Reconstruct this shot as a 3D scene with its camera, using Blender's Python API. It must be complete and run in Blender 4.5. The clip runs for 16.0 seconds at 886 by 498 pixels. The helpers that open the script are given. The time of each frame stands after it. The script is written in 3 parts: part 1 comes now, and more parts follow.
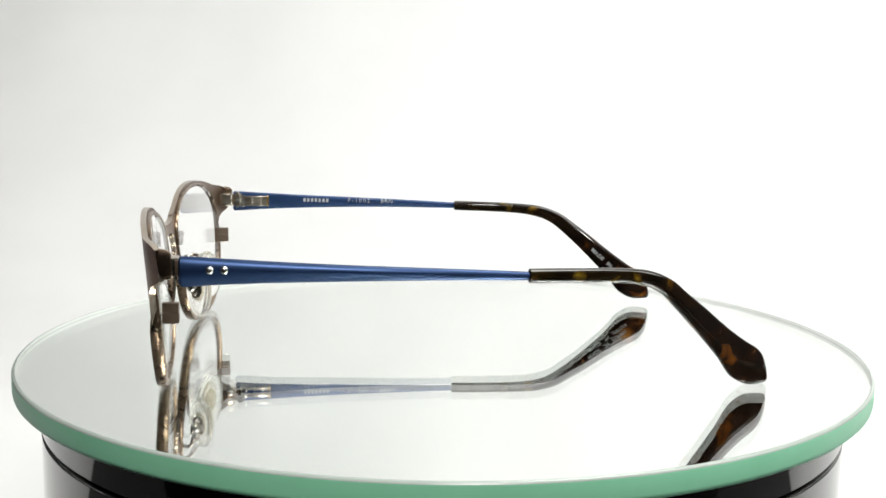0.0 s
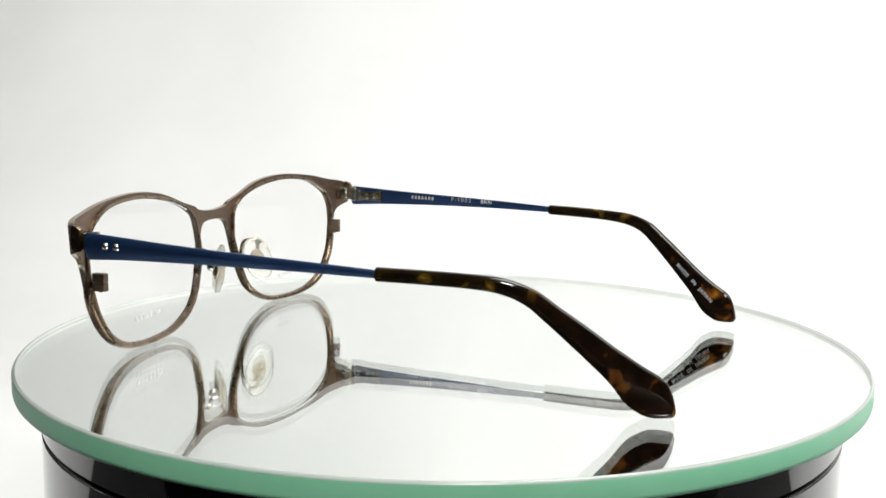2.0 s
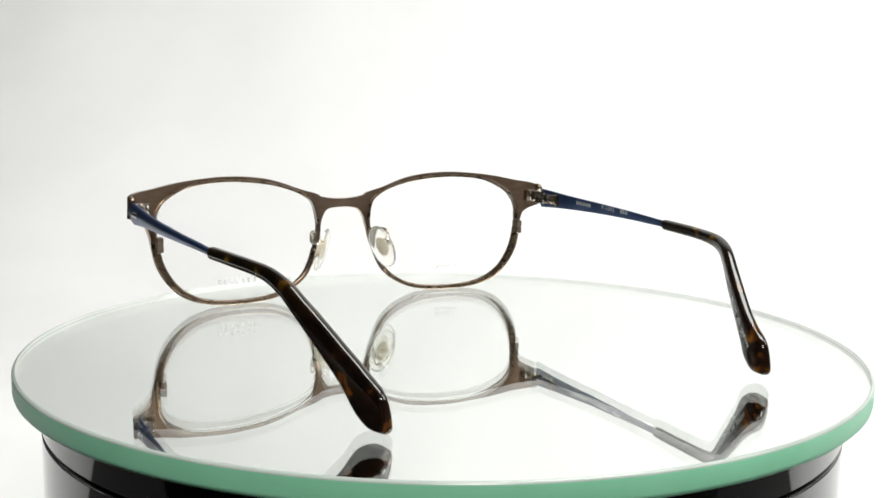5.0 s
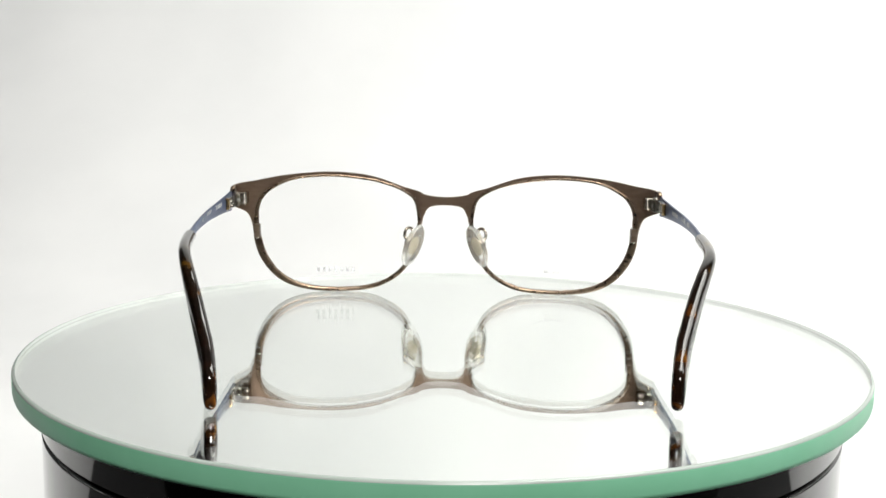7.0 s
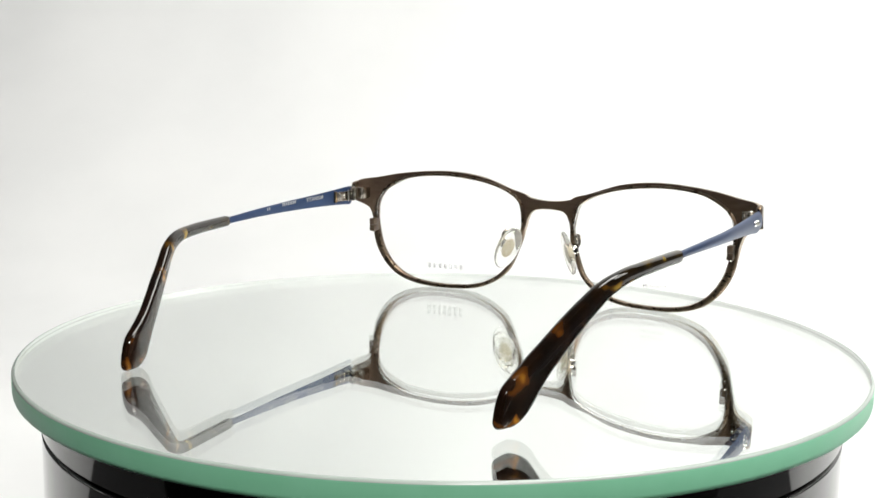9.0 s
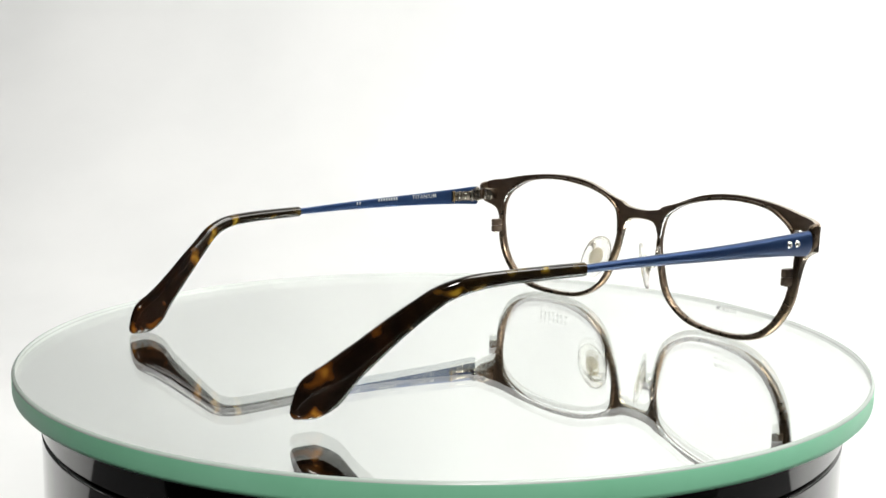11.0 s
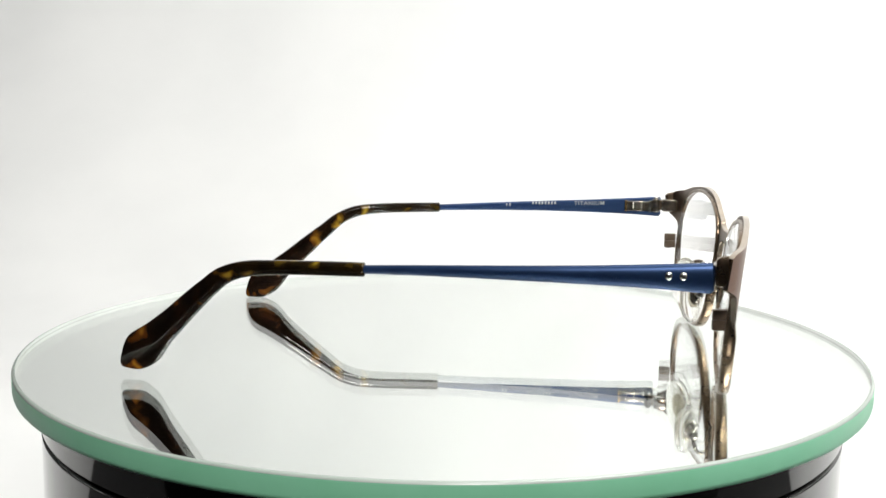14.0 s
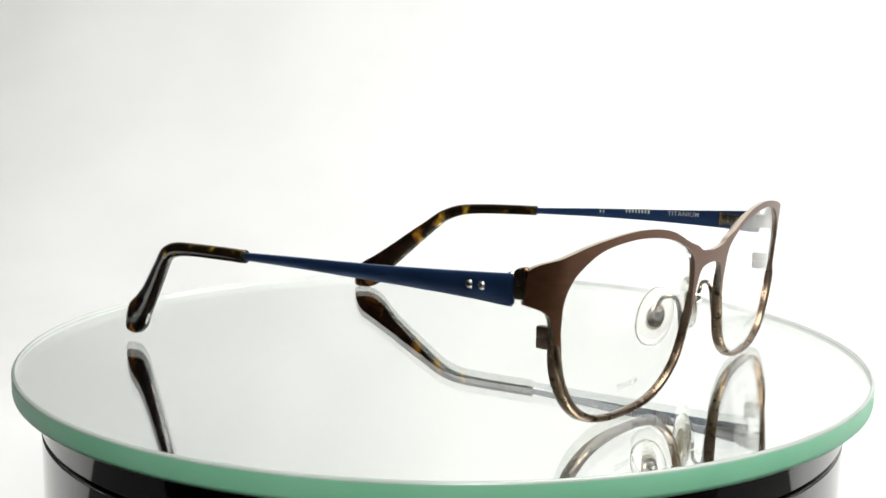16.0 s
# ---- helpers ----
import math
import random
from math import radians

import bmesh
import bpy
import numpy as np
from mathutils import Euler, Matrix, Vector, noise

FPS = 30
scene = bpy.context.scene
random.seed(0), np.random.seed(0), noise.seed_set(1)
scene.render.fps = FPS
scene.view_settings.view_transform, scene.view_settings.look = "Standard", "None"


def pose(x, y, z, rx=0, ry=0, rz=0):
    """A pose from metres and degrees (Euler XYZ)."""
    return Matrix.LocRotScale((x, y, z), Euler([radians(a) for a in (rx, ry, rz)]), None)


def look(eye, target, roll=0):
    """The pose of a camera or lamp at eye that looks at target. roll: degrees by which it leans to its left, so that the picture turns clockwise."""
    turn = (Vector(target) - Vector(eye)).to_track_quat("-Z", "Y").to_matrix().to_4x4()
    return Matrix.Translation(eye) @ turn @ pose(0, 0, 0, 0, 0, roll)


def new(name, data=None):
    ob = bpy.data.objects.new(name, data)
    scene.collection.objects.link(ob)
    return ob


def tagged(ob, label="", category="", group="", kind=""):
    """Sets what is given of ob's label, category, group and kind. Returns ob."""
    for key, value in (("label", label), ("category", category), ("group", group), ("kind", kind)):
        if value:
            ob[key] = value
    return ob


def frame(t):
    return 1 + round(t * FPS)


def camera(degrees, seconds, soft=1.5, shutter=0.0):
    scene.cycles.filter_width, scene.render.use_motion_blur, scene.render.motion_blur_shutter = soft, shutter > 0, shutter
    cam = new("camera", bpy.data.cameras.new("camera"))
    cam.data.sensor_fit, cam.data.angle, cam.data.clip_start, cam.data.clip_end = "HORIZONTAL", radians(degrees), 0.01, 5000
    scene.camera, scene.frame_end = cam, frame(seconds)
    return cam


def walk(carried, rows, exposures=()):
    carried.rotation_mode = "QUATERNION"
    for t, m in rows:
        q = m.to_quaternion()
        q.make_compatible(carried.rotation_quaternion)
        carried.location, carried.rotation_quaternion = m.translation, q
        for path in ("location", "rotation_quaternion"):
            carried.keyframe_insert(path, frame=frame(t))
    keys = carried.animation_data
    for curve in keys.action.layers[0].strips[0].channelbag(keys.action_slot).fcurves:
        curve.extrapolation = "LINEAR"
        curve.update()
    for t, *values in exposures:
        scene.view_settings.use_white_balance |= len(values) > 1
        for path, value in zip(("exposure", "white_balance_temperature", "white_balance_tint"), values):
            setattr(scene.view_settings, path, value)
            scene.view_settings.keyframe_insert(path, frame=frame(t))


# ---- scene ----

# ------------------------------------------------------------------ camera
cam = camera(43.87, 16.0, soft=1.6)
EYE = Vector((0.0, -0.29108, 0.06714))
PITCH, YAW = radians(8.306), radians(0.177)
AIM = EYE + Vector((-math.sin(YAW) * math.cos(PITCH), math.cos(YAW) * math.cos(PITCH), -math.sin(PITCH)))
STAND = look(EYE, AIM, 0.782)
walk(cam, [(0.0, STAND), (16.0, STAND)], exposures=[(0.0, 0.0), (16.0, 0.0)])

# ------------------------------------------------------------------ light
world = bpy.data.worlds.new("studio_world")
scene.world = world
world.use_nodes = True
world.node_tree.nodes["Background"].inputs["Color"].default_value = (0.9, 0.95, 1.0, 1)
world.node_tree.nodes["Background"].inputs["Strength"].default_value = 0.15


def softbox(name, eye, target, width, height, watts, colour):
    lamp = bpy.data.lights.new(name, "AREA")
    lamp.shape, lamp.size, lamp.size_y = "RECTANGLE", width, height
    lamp.energy, lamp.color = watts, colour
    ob = new(name, lamp)
    ob.matrix_world = look(eye, target)
    return ob


softbox("overhead_softbox", (0.36, 0.05, 1.10), (0.10, 0.20, 0.0), 0.55, 0.5, 11.6, (0.985, 0.985, 0.94))
# Unseen fill light, added to brighten the paper sweep.
softbox("backdrop_fill", (0.68, 0.0, 0.66), (-0.06, 0.75, 0.36), 0.35, 0.5, 4.3, (0.985, 0.985, 0.945))
key = softbox("key_lamp", (0.12, -0.72, 0.66), (0.0, 0.0, 0.0), 0.15, 0.15, 5.2, (1.0, 0.98, 0.95))
key.data.shape = "DISK"


# ------------------------------------------------------------------ materials
def material(name):
    mat = bpy.data.materials.new(name)
    mat.use_nodes = True
    return mat, mat.node_tree.nodes, mat.node_tree.links, mat.node_tree.nodes["Principled BSDF"]


def ramp(nodes, stops):
    node = nodes.new("ShaderNodeValToRGB")
    while len(node.color_ramp.elements) < len(stops):
        node.color_ramp.elements.new(0.5)
    for el, (at, col) in zip(node.color_ramp.elements, stops):
        el.position, el.color = at, (*col, 1)
    return node


def surface(name, low, high, rough=(0.3, 0.4), metal=0.0, scale=200.0, bump=0.0, bump_scale=3000.0, coat=0.0, stretch=(1, 1, 1), detail=4.0):
    """A surface whose colour and roughness drift between two values, with a fine relief."""
    mat, nodes, links, bsdf = material(name)
    coord = nodes.new("ShaderNodeTexCoord")
    mapping = nodes.new("ShaderNodeMapping")
    mapping.inputs["Scale"].default_value = stretch
    links.new(coord.outputs["Object"], mapping.inputs["Vector"])
    tex = nodes.new("ShaderNodeTexNoise")
    tex.inputs["Scale"].default_value, tex.inputs["Detail"].default_value = scale, detail
    links.new(mapping.outputs["Vector"], tex.inputs["Vector"])
    col = ramp(nodes, [(0.3, low), (0.7, high)])
    links.new(tex.outputs["Fac"], col.inputs["Fac"])
    links.new(col.outputs["Color"], bsdf.inputs["Base Color"])
    span = nodes.new("ShaderNodeMapRange")
    span.inputs["To Min"].default_value, span.inputs["To Max"].default_value = rough
    links.new(tex.outputs["Fac"], span.inputs["Value"])
    links.new(span.outputs["Result"], bsdf.inputs["Roughness"])
    bsdf.inputs["Metallic"].default_value = metal
    bsdf.inputs["Coat Weight"].default_value = coat
    bsdf.inputs["Coat Roughness"].default_value = 0.05
    if bump:
        fine = nodes.new("ShaderNodeTexNoise")
        fine.inputs["Scale"].default_value, fine.inputs["Detail"].default_value = bump_scale, 3.0
        links.new(mapping.outputs["Vector"], fine.inputs["Vector"])
        rel = nodes.new("ShaderNodeBump")
        rel.inputs["Strength"].default_value, rel.inputs["Distance"].default_value = bump, 0.0001
        links.new(fine.outputs["Fac"], rel.inputs["Height"])
        links.new(rel.outputs["Normal"], bsdf.inputs["Normal"])
    return mat


def clear(name, colour=(1, 1, 1), ior=1.5, rough=0.0):
    mat, nodes, links, bsdf = material(name)
    bsdf.inputs["Base Color"].default_value = (*colour, 1)
    bsdf.inputs["Transmission Weight"].default_value = 1.0
    bsdf.inputs["IOR"].default_value = ior
    bsdf.inputs["Roughness"].default_value = rough
    return mat


def tortoise():
    """Dark acetate with amber flecks, more olive near the temple and more orange towards the paddle."""
    mat, nodes, links, bsdf = material("tortoiseshell_acetate")
    coord = nodes.new("ShaderNodeTexCoord")
    tex = nodes.new("ShaderNodeTexNoise")
    tex.inputs["Scale"].default_value, tex.inputs["Detail"].default_value, tex.inputs["Distortion"].default_value = 165.0, 1.8, 0.5
    links.new(coord.outputs["Object"], tex.inputs["Vector"])
    split = nodes.new("ShaderNodeSeparateXYZ")
    links.new(coord.outputs["Object"], split.inputs["Vector"])
    along = nodes.new("ShaderNodeMapRange")
    along.inputs["From Min"].default_value, along.inputs["From Max"].default_value = 0.088, 0.112
    links.new(split.outputs["Y"], along.inputs["Value"])
    olive = ramp(nodes, [(0.40, (0.006, 0.004, 0.002)), (0.57, (0.015, 0.009, 0.003)), (0.645, (0.085, 0.052, 0.006)), (0.72, (0.34, 0.235, 0.022))])
    amber = ramp(nodes, [(0.40, (0.005, 0.003, 0.002)), (0.585, (0.014, 0.006, 0.003)), (0.67, (0.095, 0.032, 0.005)), (0.76, (0.30, 0.125, 0.014))])
    blend = nodes.new("ShaderNodeMix")
    blend.data_type = "RGBA"
    links.new(along.outputs["Result"], blend.inputs["Factor"])
    for colour, socket in ((olive, blend.inputs[6]), (amber, blend.inputs[7])):
        links.new(tex.outputs["Fac"], colour.inputs["Fac"])
        links.new(colour.outputs["Color"], socket)
    links.new(blend.outputs[2], bsdf.inputs["Base Color"])
    fine = nodes.new("ShaderNodeTexNoise")
    fine.inputs["Scale"].default_value, fine.inputs["Detail"].default_value = 900.0, 2.0
    links.new(coord.outputs["Object"], fine.inputs["Vector"])
    gloss = nodes.new("ShaderNodeMapRange")
    gloss.inputs["To Min"].default_value, gloss.inputs["To Max"].default_value = 0.04, 0.09
    links.new(fine.outputs["Fac"], gloss.inputs["Value"])
    links.new(gloss.outputs["Result"], bsdf.inputs["Roughness"])
    bsdf.inputs["IOR"].default_value = 1.47
    return mat


PAPER = surface("white_paper", (0.765, 0.77, 0.775), (0.838, 0.84, 0.843), (0.8, 0.95), scale=7.0, bump=0.25, bump_scale=400.0)
PLASTER = surface("painted_plaster", (0.50, 0.50, 0.50), (0.56, 0.56, 0.55), (0.8, 0.95), scale=3.0, bump=0.2, bump_scale=200.0)
DARK = surface("dark_grey_paint", (0.055, 0.055, 0.057), (0.07, 0.07, 0.072), (0.8, 0.95), scale=3.0, bump=0.2, bump_scale=200.0)
CEIL = surface("ceiling_paint", (0.70, 0.70, 0.69), (0.76, 0.76, 0.75), (0.8, 0.95), scale=3.0, bump=0.2, bump_scale=200.0)
BLACK = surface("black_gloss_lacquer", (0.008, 0.007, 0.007), (0.012, 0.011, 0.011), (0.035, 0.07), scale=60.0, bump=0.02, coat=0.4)
GROOVE = surface("dark_groove", (0.004, 0.004, 0.004), (0.007, 0.007, 0.007), (0.5, 0.6))
GLASS = clear("clear_float_glass", (0.970, 1.0, 0.983), 1.5)
EDGE = surface("ground_green_glass_edge", (0.32, 0.83, 0.52), (0.36, 0.87, 0.57), (0.42, 0.52), scale=90.0, bump=0.08, bump_scale=2500.0, coat=0.05)
CHAMFER = surface("chamfered_glass", (0.40, 0.46, 0.42), (0.46, 0.52, 0.48), (0.2, 0.3), scale=90.0)
LINE = surface("grey_edge_line", (0.085, 0.095, 0.09), (0.12, 0.13, 0.125), (0.4, 0.5), scale=60.0)
# Pale tone stands in for light coming through the clear glass edge.
PALE_EDGE = surface("pale_edge_painted_light", (0.42, 0.45, 0.43), (0.48, 0.51, 0.49), (0.4, 0.5), scale=60.0)
SILVER = surface("mirror_silvering", (0.985, 0.995, 0.98), (0.988, 0.997, 0.984), (0.0, 0.004), metal=1.0, scale=30.0)
BROWN = surface("brushed_brown_metal", (0.128, 0.054, 0.025), (0.162, 0.072, 0.036), (0.30, 0.40), metal=0.82, scale=900.0, bump=0.25, bump_scale=6000.0, stretch=(0.15, 1, 1))
BROWNBACK = surface("brushed_dull_brown_metal", (0.125, 0.084, 0.058), (0.160, 0.110, 0.078), (0.34, 0.44), metal=0.78, scale=900.0, bump=0.25, bump_scale=6000.0, stretch=(0.15, 1, 1))
RIMBROWN = surface("polished_brown_metal", (0.190, 0.136, 0.092), (0.245, 0.178, 0.124), (0.24, 0.32), metal=1.0, scale=500.0, bump=0.05)
POLISH = surface("polished_plate_edge", (0.46, 0.385, 0.315), (0.54, 0.46, 0.38), (0.20, 0.28), metal=1.0, scale=600.0)
BLUE = surface("satin_blue_metal", (0.016, 0.041, 0.116), (0.020, 0.051, 0.140), (0.32, 0.39), metal=0.6, scale=900.0, bump=0.03, bump_scale=6000.0, stretch=(1, 0.15, 1))
STEEL = surface("polished_steel", (0.62, 0.60, 0.56), (0.70, 0.68, 0.64), (0.10, 0.18), metal=1.0, scale=400.0)
GUN = surface("plated_hinge_metal", (0.36, 0.32, 0.27), (0.44, 0.39, 0.33), (0.16, 0.26), metal=1.0, scale=500.0)
GOLD = surface("gold_brown_screw_metal", (0.50, 0.34, 0.16), (0.58, 0.40, 0.20), (0.2, 0.3), metal=1.0, scale=500.0)
HORN = tortoise()
SILICONE = clear("clear_silicone", (0.985, 0.98, 0.95), 1.36, 0.10)
SILICONE.node_tree.nodes["Principled BSDF"].inputs["Transmission Weight"].default_value = 0.88
BEIGE = surface("beige_pad_core", (0.36, 0.32, 0.23), (0.43, 0.38, 0.28), (0.35, 0.45), metal=0.3, scale=600.0)
LOCK = surface("satin_brown_barrel", (0.095, 0.066, 0.045), (0.125, 0.088, 0.062), (0.40, 0.5), metal=0.5, scale=700.0)
DOME = surface("polished_steel_dome", (0.76, 0.75, 0.72), (0.84, 0.83, 0.80), (0.20, 0.27), metal=1.0, scale=600.0)
LENSMAT = clear("clear_demo_lens", (0.985, 0.985, 0.983), 1.20)
INK = surface("white_printing_ink", (0.38, 0.40, 0.42), (0.50, 0.51, 0.53), (0.5, 0.6))
FAINT = surface("grey_lens_printing_ink", (0.50, 0.50, 0.52), (0.56, 0.56, 0.58), (0.5, 0.6))
FAINT.node_tree.nodes["Principled BSDF"].inputs["Alpha"].default_value = 0.32

# ------------------------------------------------------------------ mesh helpers
MM = 0.001


def part(name, bm, mat, parent=None, label="", smooth=True, sharp=35):
    bmesh.ops.recalc_face_normals(bm, faces=bm.faces[:])
    me = bpy.data.meshes.new(name)
    bm.to_mesh(me)
    bm.free()
    me.materials.append(mat)
    if smooth:
        me.shade_smooth()
        me.set_sharp_from_angle(angle=radians(sharp))
    ob = new(name, me)
    if parent is not None:
        ob.parent = parent
    if label:
        ob["label"] = label
    return ob


def loft(bm, rings, closed=False):
    """Skin a row of rings of equal length; open rows are capped."""
    vs = [[bm.verts.new(p) for p in r] for r in rings]
    n = len(vs[0])
    for i in range(len(vs) - (0 if closed else 1)):
        a, b = vs[i], vs[(i + 1) % len(vs)]
        for j in range(n):
            bm.faces.new((a[j], a[(j + 1) % n], b[(j + 1) % n], b[j]))
    if not closed:
        bm.faces.new(vs[0])
        bm.faces.new(vs[-1])
    return vs


def oval(c, u, v, n=16, power=2.0):
    """A ring round c with half axes u and v; a power over 2 squares it."""
    out = []
    for i in range(n):
        a = 2 * math.pi * (i + 0.5) / n
        x, y = math.cos(a), math.sin(a)
        k = (abs(x) ** power + abs(y) ** power) ** (-1 / power)
        out.append(Vector(c) + Vector(u) * (x * k) + Vector(v) * (y * k))
    return out


def spline(pts, steps, closed=False):
    """Catmull-Rom through the points."""
    pts = [Vector(p) for p in pts]
    n, out = len(pts), []
    for i in range(n if closed else n - 1):
        p1, p2 = pts[i], pts[(i + 1) % n]
        p0 = pts[i - 1] if (closed or i) else p1 * 2 - p2
        p3 = pts[(i + 2) % n] if (closed or i + 2 < n) else p2 * 2 - p1
        for k in range(steps):
            t = k / steps
            out.append(0.5 * ((2 * p1) + (p2 - p0) * t + (2 * p0 - 5 * p1 + 4 * p2 - p3) * t * t + (3 * p1 - p0 - 3 * p2 + p3) * t ** 3))
    if not closed:
        out.append(pts[-1])
    return out


def tube(bm, pts, radius, n=10):
    rings = []
    for i, p in enumerate(pts):
        d = (pts[min(i + 1, len(pts) - 1)] - pts[max(i - 1, 0)]).normalized()
        u = d.cross(Vector((0.3, 0.2, 1.0))).normalized()
        v = d.cross(u)
        rings.append(oval(p, u * radius, v * radius, n))
    loft(bm, rings)


def block(bm, lo, hi, bevel=0.15 * MM):
    lo, hi = Vector(lo), Vector(hi)
    m = Matrix.Translation((lo + hi) / 2) @ Matrix.Diagonal((*(hi - lo), 1))
    made = bmesh.ops.create_cube(bm, size=1.0, matrix=m)
    edges = list({e for v in made["verts"] for e in v.link_edges})
    bmesh.ops.bevel(bm, geom=edges, offset=bevel, segments=2, affect="EDGES", profile=0.5)


def lathe(bm, profile, n=128):
    """Turn a profile of (radius, height) round z; the ends close where the radius is 0."""
    rings = []
    for r, z in profile:
        if r == 0:
            rings.append([bm.verts.new((0, 0, z))])
        else:
            rings.append([bm.verts.new((r * math.cos(2 * math.pi * i / n), r * math.sin(2 * math.pi * i / n), z)) for i in range(n)])
    for a, b in zip(rings, rings[1:]):
        for i in range(n):
            j = (i + 1) % n
            ring = [a[i % len(a)], a[j % len(a)], b[j % len(b)], b[i % len(b)]]
            ring = list(dict.fromkeys(ring))
            if len(ring) > 2:
                bm.faces.new(ring)


def lettering(name, text, size, m, mat, parent, label="", spacing=1.0):
    cu = bpy.data.curves.new(name, "FONT")
    cu.body, cu.size, cu.extrude, cu.align_x, cu.align_y = text, size, 0.00003, "LEFT", "CENTER"
    cu.space_character, cu.offset = spacing, 0.000006
    tmp = new(name, cu)
    bpy.context.view_layer.update()
    me = bpy.data.meshes.new_from_object(tmp.evaluated_get(bpy.context.evaluated_depsgraph_get()))
    bpy.data.objects.remove(tmp)
    me.materials.clear()
    me.materials.append(mat)
    me.transform(m)
    ob = new(name, me)
    ob.parent = parent
    if label:
        ob["label"] = label
    return ob


def basis(o, right, up):
    r = Vector(right).normalized()
    u = Vector(up)
    n = r.cross(u).normalized()
    u = n.cross(r)
    return Matrix(((r.x, u.x, n.x, o[0]), (r.y, u.y, n.y, o[1]), (r.z, u.z, n.z, o[2]), (0, 0, 0, 1)))


# ------------------------------------------------------------------ the studio
DRUM_R, TABLE_Z = 0.1026, -0.075
THICK = 5.2 * MM
DISC_R = 0.1088
HUB = Vector((-0.49 * MM, -0.60 * MM, 0.0))


def backdrop():
    """A white paper sweep: flat on the table, then rising in one curve, with soft buckles."""
    bm = bmesh.new()
    prof = [(-0.02 + 0.04 * i, 0.0) for i in range(9)]
    for i in range(1, 17):
        a = math.pi / 2 * i / 16
        prof.append((0.30 + 0.35 * math.sin(a), 0.35 - 0.35 * math.cos(a)))
    prof += [(0.65 + 0.0005 * i, 0.35 + 0.035 * i) for i in range(1, 48)]
    nx, rows = 52, []
    for y, z in prof:
        row = []
        for i in range(nx + 1):
            x = -0.43 + 1.3 * i / nx
            wave = 0.0040 * noise.noise((x * 9.0, z * 2.2, 0.0)) + 0.0032 * noise.noise((x * 15.0 + z * 7.0, z * 13.0, 4.0))
            row.append(bm.verts.new((x, y + wave * min(1, z * 4), TABLE_Z + z)))
        rows.append(row)
    for a, b in zip(rows, rows[1:]):
        for i in range(nx):
            bm.faces.new((a[i], a[i + 1], b[i + 1], b[i]))
    ob = part("backdrop", bm, PAPER, sharp=80)
    mod = ob.modifiers.new("sheet", "SOLIDIFY")
    mod.thickness, mod.offset = 0.0004, -1
    return tagged(ob, "seamless white paper sweep under and behind the turntable", "backdrop", kind="structure")


def slab(name, lo, hi, mat, label, category):
    bm = bmesh.new()
    block(bm, lo, hi, 0.002)
    return tagged(part(name, bm, mat), label, category, kind="structure")


backdrop()
slab("floor", (-2.1, -2.3, -0.90), (2.1, 1.5, -0.85), DARK, "plain dark grey studio floor", "floor")
slab("ceiling", (-2.1, -2.3, 2.20), (2.1, 1.5, 2.25), CEIL, "plain white painted ceiling", "ceiling")
slab("wall_north", (-2.1, 1.50, -0.90), (2.1, 1.55, 2.25), PLASTER, "plain painted wall behind the backdrop", "wall")
slab("wall_south", (-2.1, -2.35, -0.90), (2.1, -2.30, 2.25), DARK, "plain dark painted wall", "wall")
slab("wall_west", (-2.15, -2.35, -0.90), (-2.10, 1.55, 2.25), DARK, "plain dark painted wall", "wall")
slab("wall_east", (2.10, -2.35, -0.90), (2.15, 1.55, 2.25), PLASTER, "plain painted wall", "wall")
bm = bmesh.new()
block(bm, (-0.43, -0.13, TABLE_Z - 0.05), (0.87, 0.30, TABLE_Z - 0.0008), 0.003)
table = tagged(part("studio_table", bm, DARK), "plain dark table under the white paper sweep", "table")


def drum():
    root = tagged(new("turntable_drum"), "glossy black turntable drum with a fine seam", "turntable")
    root.location = (HUB.x, HUB.y, TABLE_Z)
    top = -THICK - 0.0004 - TABLE_Z
    seam = top - 9.4 * MM
    bm = bmesh.new()
    lathe(bm, [(0, seam + 0.3 * MM), (DRUM_R - 1.5 * MM, seam + 0.3 * MM), (DRUM_R - 0.4 * MM, seam + 0.45 * MM), (DRUM_R, seam + 0.8 * MM), (DRUM_R, top - 0.8 * MM), (DRUM_R - 0.8 * MM, top), (0, top)])
    part("platter", bm, BLACK, root)
    bm = bmesh.new()
    lathe(bm, [(0, seam - 0.8 * MM), (DRUM_R - 1.6 * MM, seam - 0.8 * MM), (DRUM_R - 1.6 * MM, seam + 0.8 * MM), (0, seam + 0.8 * MM)])
    part("seam_gap", bm, GROOVE, root, "dark recessed seam")
    bm = bmesh.new()
    lathe(bm, [(0, 0), (DRUM_R - 1 * MM, 0), (DRUM_R, 1 * MM), (DRUM_R, seam - 0.8 * MM), (DRUM_R - 0.4 * MM, seam - 0.45 * MM), (DRUM_R - 1.5 * MM, seam - 0.3 * MM), (0, seam - 0.3 * MM)])
    part("base", bm, BLACK, root)
    return root


